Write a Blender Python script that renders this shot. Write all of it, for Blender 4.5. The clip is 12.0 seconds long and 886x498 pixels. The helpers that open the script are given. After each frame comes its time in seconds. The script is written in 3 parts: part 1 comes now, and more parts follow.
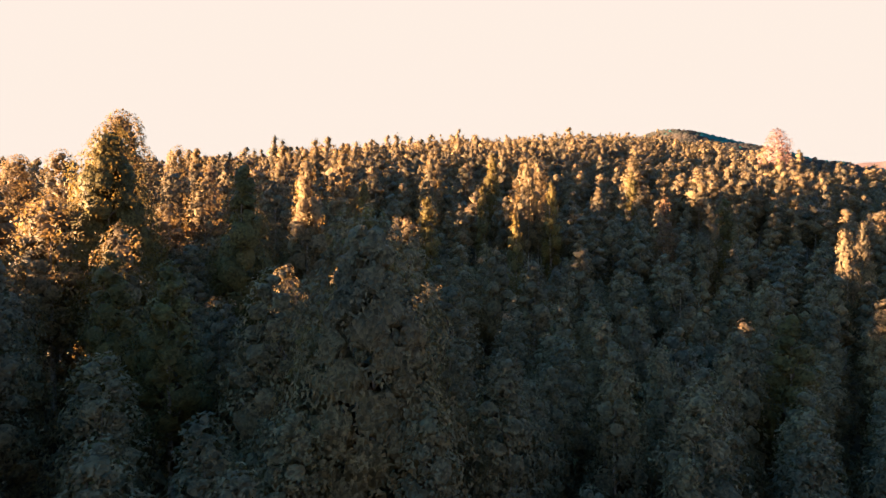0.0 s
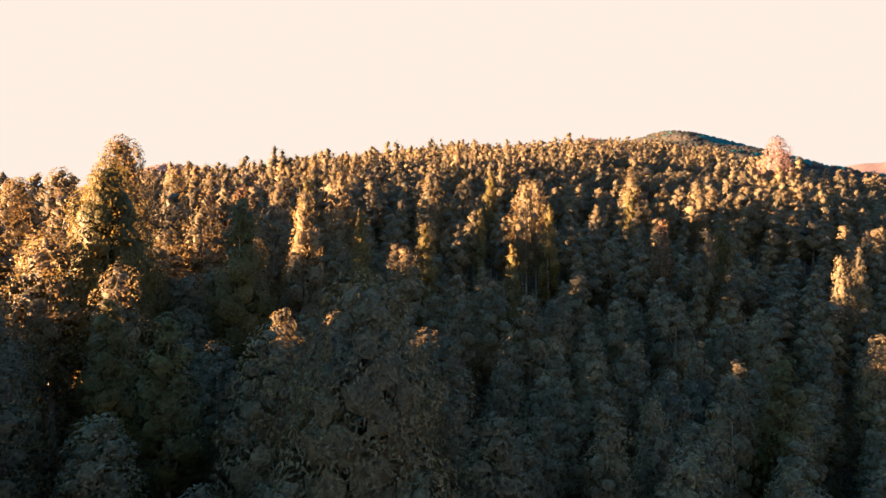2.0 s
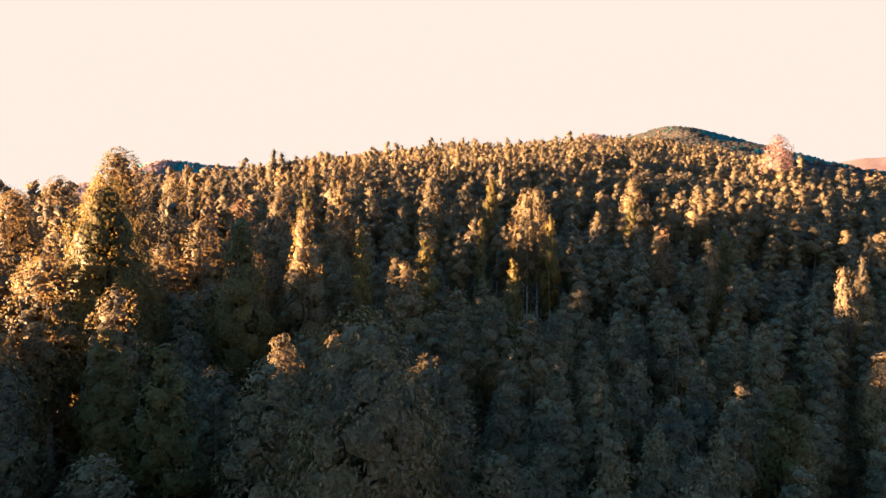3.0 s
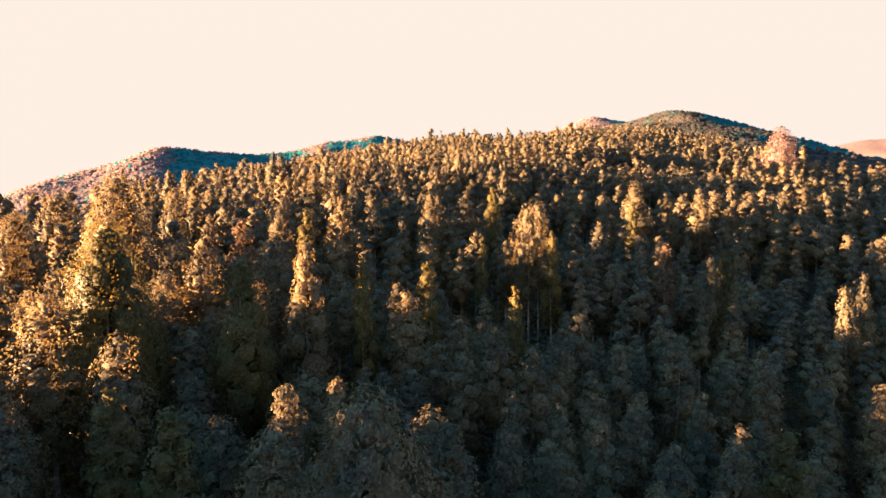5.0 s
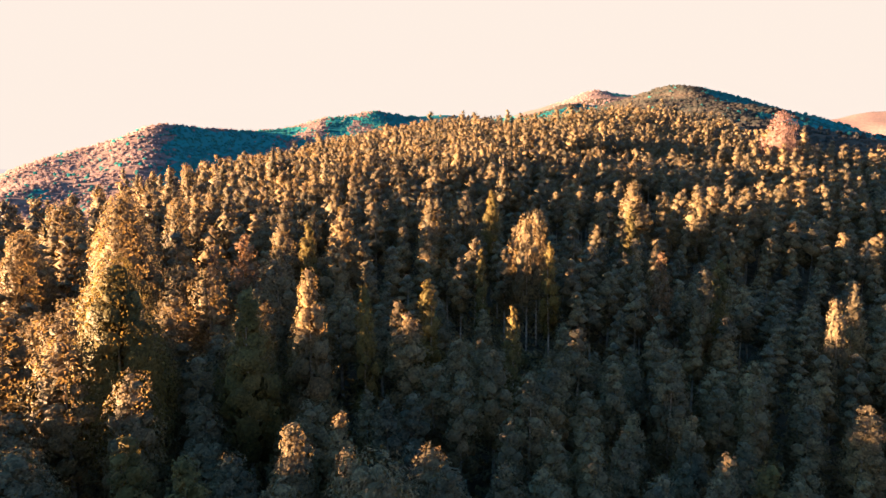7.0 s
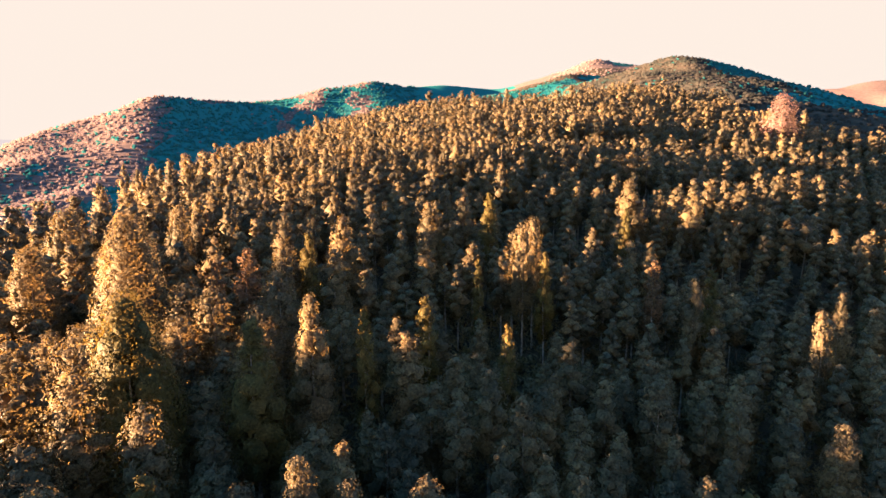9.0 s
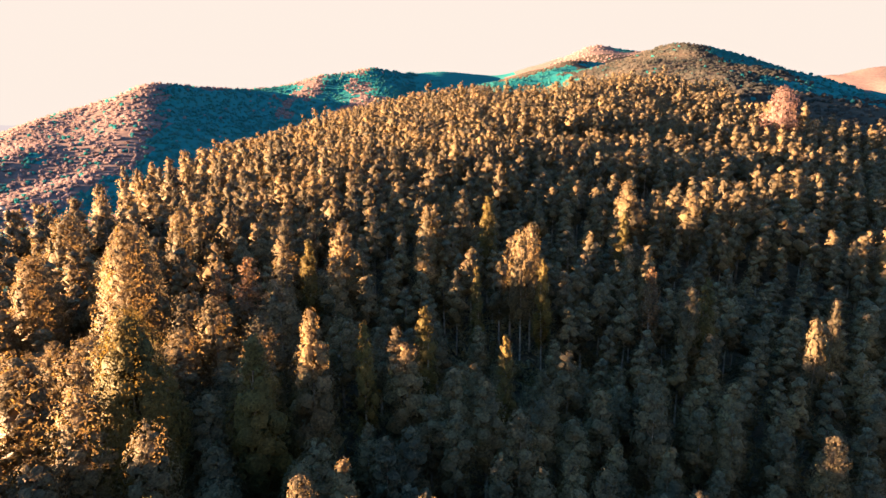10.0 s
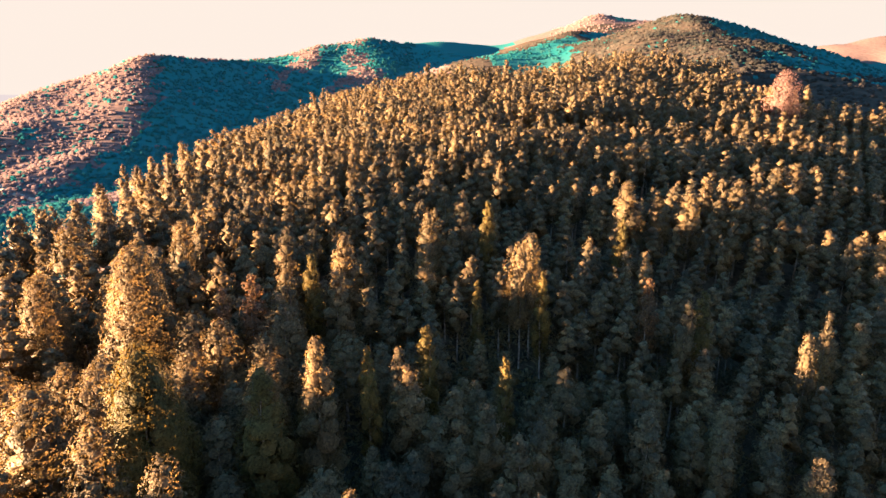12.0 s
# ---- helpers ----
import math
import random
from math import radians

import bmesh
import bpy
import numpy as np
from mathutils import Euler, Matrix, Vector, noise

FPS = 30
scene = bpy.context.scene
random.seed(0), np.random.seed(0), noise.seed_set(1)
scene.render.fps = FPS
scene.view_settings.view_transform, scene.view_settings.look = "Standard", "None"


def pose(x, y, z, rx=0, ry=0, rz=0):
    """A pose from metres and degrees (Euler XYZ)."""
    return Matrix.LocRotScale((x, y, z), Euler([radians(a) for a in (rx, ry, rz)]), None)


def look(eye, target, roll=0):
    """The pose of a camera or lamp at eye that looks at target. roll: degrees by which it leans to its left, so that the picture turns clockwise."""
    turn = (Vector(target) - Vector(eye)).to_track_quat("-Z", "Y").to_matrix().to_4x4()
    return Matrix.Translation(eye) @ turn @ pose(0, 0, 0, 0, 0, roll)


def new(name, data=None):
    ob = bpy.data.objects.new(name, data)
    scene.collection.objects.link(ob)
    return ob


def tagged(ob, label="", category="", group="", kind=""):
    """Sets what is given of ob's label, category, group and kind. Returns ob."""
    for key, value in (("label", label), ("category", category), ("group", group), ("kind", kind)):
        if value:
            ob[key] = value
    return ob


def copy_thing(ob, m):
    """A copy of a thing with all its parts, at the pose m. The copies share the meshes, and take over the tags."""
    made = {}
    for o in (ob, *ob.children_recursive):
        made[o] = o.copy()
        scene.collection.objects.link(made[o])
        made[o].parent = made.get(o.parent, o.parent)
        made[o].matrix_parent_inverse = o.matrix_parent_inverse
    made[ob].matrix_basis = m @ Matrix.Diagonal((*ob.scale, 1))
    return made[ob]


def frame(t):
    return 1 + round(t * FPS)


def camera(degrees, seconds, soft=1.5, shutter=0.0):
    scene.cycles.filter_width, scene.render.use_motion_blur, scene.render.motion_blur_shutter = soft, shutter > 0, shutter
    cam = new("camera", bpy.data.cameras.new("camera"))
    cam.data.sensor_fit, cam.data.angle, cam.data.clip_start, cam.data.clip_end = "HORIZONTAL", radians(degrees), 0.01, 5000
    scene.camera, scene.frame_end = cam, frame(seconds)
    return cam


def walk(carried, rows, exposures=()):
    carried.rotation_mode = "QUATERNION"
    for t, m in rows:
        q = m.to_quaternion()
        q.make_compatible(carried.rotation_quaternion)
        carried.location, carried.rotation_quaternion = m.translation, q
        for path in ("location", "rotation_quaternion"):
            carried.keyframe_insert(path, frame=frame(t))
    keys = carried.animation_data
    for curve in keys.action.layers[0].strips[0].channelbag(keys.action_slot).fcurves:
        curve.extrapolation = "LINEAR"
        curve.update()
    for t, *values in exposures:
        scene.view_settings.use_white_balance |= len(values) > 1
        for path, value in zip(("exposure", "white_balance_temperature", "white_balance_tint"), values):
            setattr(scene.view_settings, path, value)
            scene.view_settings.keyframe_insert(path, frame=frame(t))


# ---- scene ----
cam = camera(77.0, 12.0, soft=1.5)


def aim(x, y, z, yaw, pitch, roll):
    """A camera pose from a place, a heading to the left of +y, a pitch up and a lean, in metres and degrees."""
    a, b = radians(yaw), radians(pitch)
    ahead = Vector((-math.sin(a) * math.cos(b), math.cos(a) * math.cos(b), math.sin(b)))
    return look((x, y, z), Vector((x, y, z)) + ahead, roll)


PATH = [
    (0, aim(0.255, 2.255, 0.520, 0.558, -0.572, -0.106)),
    (0.5, aim(0.354, 1.934, 1.011, 0.553, -0.478, 0.046)),
    (1, aim(0.414, 1.847, 1.580, 0.552, -0.519, 0.141)),
    (1.5, aim(0.444, 1.912, 2.215, 0.554, -0.653, 0.190)),
    (2, aim(0.449, 2.062, 2.904, 0.560, -0.854, 0.202)),
    (2.5, aim(0.439, 2.244, 3.641, 0.567, -1.111, 0.185)),
    (3, aim(0.418, 2.419, 4.417, 0.577, -1.421, 0.145)),
    (4, aim(0.368, 2.648, 6.068, 0.599, -2.210, 0.025)),
    (5, aim(0.337, 2.639, 7.830, 0.622, -3.255, -0.114)),
    (5.5, aim(0.336, 2.547, 8.747, 0.632, -3.877, -0.179)),
    (6, aim(0.348, 2.409, 9.688, 0.640, -4.560, -0.238)),
    (6.5, aim(0.374, 2.237, 10.653, 0.647, -5.297, -0.288)),
    (7, aim(0.411, 2.049, 11.640, 0.650, -6.074, -0.327)),
    (8, aim(0.515, 1.688, 13.684, 0.647, -7.685, -0.371)),
    (9, aim(0.630, 1.446, 15.814, 0.626, -9.265, -0.372)),
    (9.5, aim(0.677, 1.396, 16.908, 0.607, -10.016, -0.360)),
    (10, aim(0.705, 1.395, 18.017, 0.583, -10.740, -0.344)),
    (10.5, aim(0.704, 1.439, 19.137, 0.551, -11.456, -0.326)),
    (11, aim(0.661, 1.512, 20.263, 0.512, -12.198, -0.311)),
    (11.5, aim(0.564, 1.590, 21.386, 0.466, -13.028, -0.304)),
    (12, aim(0.466, 1.669, 22.510, 0.419, -13.857, -0.296)),
]
walk(cam, PATH)
# ---- end of path ----

# ---- light ----
SUN_LEFT, SUN_UP = 98.0, 6.0       # degrees: to the left of +y, and above the horizon
sun_way = Vector((-math.sin(radians(SUN_LEFT)) * math.cos(radians(SUN_UP)),
                  math.cos(radians(SUN_LEFT)) * math.cos(radians(SUN_UP)), math.sin(radians(SUN_UP))))
sun = new("sun", bpy.data.lights.new("sun", "SUN"))
sun.data.energy, sun.data.angle, sun.data.color = 5.0, radians(0.6), (1.0, 0.59, 0.325)
sun.matrix_world = look(sun_way * 300, (0, 0, 0))
scene.view_settings.exposure = 4.66

world = bpy.data.worlds.new("world")
scene.world = world
world.use_nodes = True
wt = world.node_tree
wt.nodes.clear()
w_out = wt.nodes.new("ShaderNodeOutputWorld")
w_bg = wt.nodes.new("ShaderNodeBackground")
w_sky = wt.nodes.new("ShaderNodeTexSky")
w_sky.sky_type, w_sky.sun_disc = "NISHITA", False
w_sky.sun_elevation, w_sky.sun_rotation = radians(SUN_UP), radians(-SUN_LEFT)
w_sky.dust_density = 2.0
w_co = wt.nodes.new("ShaderNodeTexCoord")
w_xyz = wt.nodes.new("ShaderNodeSeparateXYZ")
w_ramp = wt.nodes.new("ShaderNodeMapRange")
w_ramp.interpolation_type = "SMOOTHSTEP"
w_gain = wt.nodes.new("ShaderNodeMix")
w_gain.data_type, w_gain.blend_type = "RGBA", "MULTIPLY"
w_mix = wt.nodes.new("ShaderNodeMix")
w_mix.data_type = "RGBA"
for name, value in (("From Min", 0.40), ("From Max", 0.50), ("To Min", 1.0), ("To Max", 0.0)):
    w_ramp.inputs[name].default_value = value
w_gain.inputs[0].default_value = 1.0
w_gain.inputs[7].default_value = (0.27, 0.70, 1.12, 1)
w_mix.inputs[7].default_value = (1.0, 0.868, 0.772, 1)          # the pale haze low in the sky
wt.links.new(w_co.outputs["Generated"], w_xyz.inputs[0])
wt.links.new(w_xyz.outputs["Z"], w_ramp.inputs["Value"])
wt.links.new(w_sky.outputs[0], w_gain.inputs[6])
wt.links.new(w_gain.outputs[2], w_mix.inputs[6])
wt.links.new(w_ramp.outputs[0], w_mix.inputs[0])
wt.links.new(w_mix.outputs[2], w_bg.inputs["Color"])
w_bg.inputs["Strength"].default_value = 0.0394
wt.links.new(w_bg.outputs[0], w_out.inputs["Surface"])


# ---- materials ----
def material(name):
    m = bpy.data.materials.new(name)
    m.use_nodes = True
    m.node_tree.nodes.clear()
    return m, m.node_tree.nodes, m.node_tree.links


def mixed(nodes, links, fac, a, b):
    """A colour between a and b (colours or sockets)."""
    n = nodes.new("ShaderNodeMix")
    n.data_type = "RGBA"
    links.new(fac, n.inputs[0])
    for slot, value in ((6, a), (7, b)):
        if isinstance(value, tuple):
            n.inputs[slot].default_value = (*value, 1)
        else:
            links.new(value, n.inputs[slot])
    return n.outputs[2]


def grains(nodes, links, scale, low, high, detail=3.0):
    """Noise in world metres, stretched between low and high."""
    co = nodes.new("ShaderNodeNewGeometry")
    n = nodes.new("ShaderNodeTexNoise")
    n.inputs["Scale"].default_value, n.inputs["Detail"].default_value = scale, detail
    links.new(co.outputs["Position"], n.inputs["Vector"])
    r = nodes.new("ShaderNodeMapRange")
    r.inputs["From Min"].default_value, r.inputs["From Max"].default_value = low, high
    links.new(n.outputs["Fac"], r.inputs["Value"])
    return r.outputs[0]


def leaf_material(name, dark, mid, dry, see_through=0.3, rough=0.5, clump=0.16, grain=0.16, gloss=0.05, vary=0.6):
    """Leaves: their green shifts from tree to tree, and each leaf differs a little."""
    m, nodes, links = material(name)
    geo = nodes.new("ShaderNodeNewGeometry")
    patch = grains(nodes, links, clump, 0.36, 0.64, 2.0)
    base = mixed(nodes, links, patch, dark, mid)
    one = nodes.new("ShaderNodeMapRange")
    for key, value in (("From Min", 0.55), ("From Max", 1.0), ("To Min", 0.0), ("To Max", 0.45)):
        one.inputs[key].default_value = value
    links.new(geo.outputs["Random Per Island"], one.inputs["Value"])
    base = mixed(nodes, links, one.outputs[0], base, dry)
    info = nodes.new("ShaderNodeObjectInfo")            # and from one tree to the next
    tree = nodes.new("ShaderNodeMapRange")
    tree.inputs["To Max"].default_value = 0.35
    links.new(info.outputs["Random"], tree.inputs["Value"])
    base = mixed(nodes, links, tree.outputs[0], base, mid)
    cells = nodes.new("ShaderNodeTexVoronoi")           # single leaves in the tangle, by shade and relief
    cells.inputs["Scale"].default_value = 1 / grain
    links.new(geo.outputs["Position"], cells.inputs["Vector"])
    shade = nodes.new("ShaderNodeMapRange")
    for key, value in (("To Min", 0.95 - vary), ("To Max", 0.95 + vary)):
        shade.inputs[key].default_value = value
    links.new(cells.outputs["Color"], shade.inputs["Value"])
    varied = nodes.new("ShaderNodeVectorMath")
    varied.operation = "SCALE"
    links.new(base, varied.inputs[0])
    links.new(shade.outputs[0], varied.inputs["Scale"])
    base = varied.outputs[0]
    relief = nodes.new("ShaderNodeBump")
    relief.inputs["Strength"].default_value, relief.inputs["Distance"].default_value = 0.8 * vary, grain * 0.6
    relief.invert = True
    links.new(cells.outputs["Distance"], relief.inputs["Height"])
    skin = nodes.new("ShaderNodeBsdfPrincipled")
    links.new(relief.outputs[0], skin.inputs["Normal"])
    skin.inputs["Roughness"].default_value = rough
    skin.inputs["Specular IOR Level"].default_value = gloss
    thin = nodes.new("ShaderNodeBsdfTranslucent")
    links.new(base, skin.inputs["Base Color"])
    glow = nodes.new("ShaderNodeMix")                   # light that comes through a leaf is yellower
    glow.data_type, glow.blend_type = "RGBA", "MULTIPLY"
    glow.inputs[0].default_value, glow.inputs[7].default_value = 1.0, (1.8, 1.45, 0.8, 1)
    links.new(base, glow.inputs[6])
    links.new(glow.outputs[2], thin.inputs["Color"])
    mix = nodes.new("ShaderNodeMixShader")
    mix.inputs[0].default_value = see_through
    links.new(skin.outputs[0], mix.inputs[1])
    links.new(thin.outputs[0], mix.inputs[2])
    out = nodes.new("ShaderNodeOutputMaterial")
    links.new(mix.outputs[0], out.inputs["Surface"])
    return m


def solid_material(name, a, b, scale, rough, low=0.35, high=0.65, bump=0.3, c=None, c_scale=0.02):
    m, nodes, links = material(name)
    fac = grains(nodes, links, scale, low, high, 5.0)
    base = mixed(nodes, links, fac, a, b)
    if c:
        base = mixed(nodes, links, grains(nodes, links, c_scale, 0.42, 0.62, 4.0), base, c)
    skin = nodes.new("ShaderNodeBsdfPrincipled")
    skin.inputs["Roughness"].default_value = rough
    skin.inputs["Specular IOR Level"].default_value = 0.0
    links.new(base, skin.inputs["Base Color"])
    bm_node = nodes.new("ShaderNodeBump")
    bm_node.inputs["Strength"].default_value = bump
    links.new(fac, bm_node.inputs["Height"])
    links.new(bm_node.outputs[0], skin.inputs["Normal"])
    out = nodes.new("ShaderNodeOutputMaterial")
    links.new(skin.outputs[0], out.inputs["Surface"])
    return m


LEAF = leaf_material("eucalyptus_leaf", (0.055, 0.054, 0.039), (0.152, 0.114, 0.060), (0.203, 0.142, 0.077))
LEAF_GOLD = leaf_material("young_gold_leaf", (0.052, 0.050, 0.022), (0.110, 0.084, 0.028), (0.138, 0.100, 0.038))
LEAF_RUST = leaf_material("rust_leaf", (0.08, 0.057, 0.038), (0.15, 0.090, 0.050), (0.19, 0.115, 0.060))
LEAF_ROSE = leaf_material("rose_leaf", (0.11, 0.072, 0.066), (0.17, 0.108, 0.096), (0.21, 0.135, 0.12))
# hill colours carry the light: teal for hazy shade, warm for sunlit flanks
SHADED_SCRUB = leaf_material("shaded_scrub_leaf", (0.012, 0.108, 0.112), (0.020, 0.122, 0.126), (0.05, 0.12, 0.12), 0.2, 0.7, 0.05, 0.9, 0.0, 0.25)
SUNLIT_SCRUB = leaf_material("sunlit_scrub_leaf", (0.13, 0.10, 0.10), (0.19, 0.138, 0.135), (0.24, 0.172, 0.165), 0.2, 0.7, 0.05, 0.9, 0.0, 0.25)
SUNLIT_BROWN_SCRUB = leaf_material("sunlit_brown_leaf", (0.028, 0.034, 0.032), (0.052, 0.049, 0.043), (0.075, 0.062, 0.052), 0.2, 0.7, 0.05, 0.9, 0.0, 0.25)
SUNLIT_BROWN_SLOPE = solid_material("sunlit_summit_ground", (0.035, 0.034, 0.028), (0.065, 0.052, 0.042), 0.3, 0.95)
BARK = solid_material("pale_bark", (0.13, 0.10, 0.08), (0.30, 0.25, 0.20), 3.0, 0.85)
BARK_DARK = solid_material("grey_branch_bark", (0.08, 0.06, 0.05), (0.18, 0.14, 0.11), 5.0, 0.85)
# the teal base stands for shade and haze on the hill ground
SHADED_SLOPE = solid_material("shaded_hill_ground", (0.010, 0.108, 0.112), (0.016, 0.124, 0.128), 0.35, 0.95, c=(0.020, 0.112, 0.116), c_scale=0.03)
LITTER = solid_material("leaf_litter", (0.035, 0.026, 0.018), (0.09, 0.062, 0.04), 0.8, 0.95)
# ground of the slopes that face the sun, warmed as if lit
SUNLIT_SLOPE = solid_material("sunlit_slope_ground", (0.085, 0.066, 0.064), (0.125, 0.092, 0.086), 0.25, 0.95)
TRACK = solid_material("pale_track_earth", (0.30, 0.22, 0.16), (0.42, 0.33, 0.25), 1.5, 0.95)


# ---- mesh helpers ----
def mesh_from(name, verts, quads, mat, smooth=False, normals=None):
    """A mesh from arrays; all its faces have three or all four sides."""
    verts, quads = np.asarray(verts, np.float32), np.asarray(quads, np.int32)
    me = bpy.data.meshes.new(name)
    me.vertices.add(len(verts))
    me.vertices.foreach_set("co", verts.ravel())
    me.loops.add(quads.size)
    me.loops.foreach_set("vertex_index", quads.ravel())
    me.polygons.add(len(quads))
    me.polygons.foreach_set("loop_start", np.arange(0, quads.size, quads.shape[1], dtype=np.int32))
    me.update(calc_edges=True)
    if smooth or normals is not None:
        me.polygons.foreach_set("use_smooth", np.ones(len(quads), bool))
    me.materials.append(mat)
    me.validate()
    if normals is not None:
        me.normals_split_custom_set_from_vertices(np.asarray(normals, np.float32))
    return me


def part(name, me, parent, label=""):
    ob = new(name, me)
    ob.parent = parent
    return tagged(ob, label)


# ---- the land ----
def soft_plus(v, width):
    return width * np.logaddexp(0, v / width)


def canopy(x, y):
    """Height of the plantation's tree tops: a spur that climbs away and falls off to its right."""
    x, y = np.clip(x, -90, 175) / 100, np.clip(y, -30, 262) / 100
    return (-10.16 - 18.84 * x + 35.38 * y - 9.99 * x * x + 17.2 * x * y - 8.73 * y * y
            + 4.8 * x ** 3 - 4.13 * x * x * y - 1.01 * x * y * y + 1.46 * y ** 3)


# how far the plantation reaches, by bearing (x over y)
EDGE_TURN = [-3.0, -1.3, -0.9, -0.69, -0.56, -0.45, -0.38, -0.30, -0.18, -0.05, 0.06, 0.20, 0.27, 0.31, 0.48, 0.52, 0.75, 1.2]
EDGE_REACH = [19, 44, 60, 71, 84, 108, 126, 150, 188, 206, 200, 207, 228, 240, 236, 182, 177, 165]


def edge(x, y):
    """Metres by which a place lies beyond the plantation's far edge."""
    turn = x / np.maximum(y, 1.0)
    return (y - np.interp(turn, EDGE_TURN, EDGE_REACH)) * np.where(turn > -0.2, 1.0, 0.55)


TREE = 13.0
# hills beyond the spur: their crest lines, the fall to both sides, and how rounded they are
LEFT_HILL = [(-430, 330, -10), (-337, 430, 21), (-289, 500, 57), (-255, 513, 68), (-203, 585, 73), (-132, 630, 91), (-89, 648, 99),
             (-36, 690, 100), (43, 730, 102), (112, 745, 98)]
LEFT_SPUR = [(-258, 505, 64), (-222, 430, 28), (-215, 345, -2), (-210, 305, -14)]
MIDDLE_HILL = [(18, 425, 52), (52, 470, 69), (88, 525, 81), (119, 580, 94), (144, 640, 106)]
BARE_PEAK = [(120, 756, 118), (151, 756, 127), (190, 756, 138), (242, 756, 135), (290, 756, 115)]
SUMMIT = [(135, 400, 66), (151, 470, 86), (189, 486, 94), (206, 498, 92), (285, 563, 86), (372, 640, 80), (475, 719, 80), (590, 790, 83)]
SUMMIT_SPUR = [(189, 486, 94), (168, 390, 71), (138, 290, 48), (120, 240, 30)]
FAR_RIGHT = [(540, 1000, 95), (633, 1000, 124), (664, 1000, 132), (742, 1000, 143), (900, 980, 160)]
CRESTS = [(LEFT_HILL, 0.45, 14), (LEFT_SPUR, 0.42, 10), (MIDDLE_HILL, 0.34, 12), (BARE_PEAK, 0.40, 14), (SUMMIT, 0.42, 14),
          (SUMMIT_SPUR, 0.34, 14), (FAR_RIGHT, 0.35, 20)]


def crest_height(x, y, line, fall, rounding):
    best = np.full(np.broadcast(x, y).shape, -1e3)
    for (ax, ay, az), (bx, by, bz) in zip(line[:-1], line[1:]):
        dx, dy = bx - ax, by - ay
        t = np.clip(((x - ax) * dx + (y - ay) * dy) / (dx * dx + dy * dy), 0, 1)
        d = np.hypot(x - ax - t * dx, y - ay - t * dy)
        best = np.maximum(best, az + t * (bz - az) - fall * (np.sqrt(d * d + rounding ** 2) - rounding))
    return best


def rough_land(x, y):
    return (np.sin(x * 0.031 + 1.3) * np.cos(y * 0.027) * 2.0 + np.sin(x * 0.053 + y * 0.031) * 1.0
            + np.sin(x * 0.017 - y * 0.041 + 2) * 1.2)


def ground_height(x, y):
    x, y = np.asarray(x, float), np.asarray(y, float)
    spur = canopy(x, y) - TREE - 0.42 * soft_plus(edge(x, y) - 4, 5)
    spur = spur - 0.15 * soft_plus(x - 180, 12) - 0.25 * soft_plus(-25 - y, 10)
    far = np.full(np.broadcast(x, y).shape, -22.0)
    for line, fall, rounding in CRESTS:
        hill = crest_height(x, y, line, fall, rounding)
        far = np.maximum(far, hill) + 4.0 * np.exp(-np.abs(far - hill) / 5.0)
    away = np.clip((np.hypot(x, y) - 230) / 120, 0, 1)
    gully = (np.sin(x * 0.075 + 1.5 * np.sin(y * 0.03)) + np.sin(x * 0.05 - y * 0.06)) * 1.1
    far = far + (0.6 * rough_land(x, y) + gully) * away - 0.02 * soft_plus(np.hypot(x, y) - 1250, 60)
    return np.maximum(spur, far) + 1.5 * np.exp(-np.abs(spur - far) / 1.5)


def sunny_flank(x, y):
    """West flanks of the hills and bare peaks that are coloured as sunlit, with ragged borders."""
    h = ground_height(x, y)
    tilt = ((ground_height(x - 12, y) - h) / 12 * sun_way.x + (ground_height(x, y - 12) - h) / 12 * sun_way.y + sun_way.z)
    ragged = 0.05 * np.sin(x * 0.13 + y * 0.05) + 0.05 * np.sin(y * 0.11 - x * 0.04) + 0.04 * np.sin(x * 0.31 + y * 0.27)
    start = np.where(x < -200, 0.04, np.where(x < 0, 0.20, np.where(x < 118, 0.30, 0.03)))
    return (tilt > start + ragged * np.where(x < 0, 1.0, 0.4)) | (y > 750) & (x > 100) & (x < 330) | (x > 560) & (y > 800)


def spaced(reach, near, n):
    """Places from -reach to reach, dense near 0."""
    s = np.linspace(-1, 1, n)
    k = math.asinh(reach / near)
    return near * np.sinh(s * k)


gx, gy = spaced(4700, 420, 360), spaced(4700, 380, 340) + 320
gx, gy = np.meshgrid(gx, gy)
gz = ground_height(gx, gy)
rows, cols = gx.shape
idx = np.arange(rows * cols).reshape(rows, cols)
ground_quads = np.stack([idx[:-1, :-1], idx[:-1, 1:], idx[1:, 1:], idx[1:, :-1]], -1).reshape(-1, 4)
ground = new("ground", mesh_from("ground", np.stack([gx, gy, gz], -1).reshape(-1, 3), ground_quads, SHADED_SLOPE, True))
ground.data.materials.append(LITTER)
mid_x, mid_y = gx[:-1, :-1].ravel(), gy[:-1, :-1].ravel()
planted = (edge(mid_x, mid_y) < 8) & (mid_x < 190) & (mid_y > -60)
ground.data.materials.append(SUNLIT_SLOPE)
ground.data.materials.append(SUNLIT_BROWN_SLOPE)
# sun-facing ground takes a lit colour, the rest the teal of shade
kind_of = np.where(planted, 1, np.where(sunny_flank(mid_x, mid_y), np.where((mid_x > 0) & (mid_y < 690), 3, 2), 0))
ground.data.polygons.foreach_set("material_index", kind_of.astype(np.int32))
tagged(ground, "hilly ground with leaf litter, far slopes coloured for sun and shade", "ground", kind="structure")


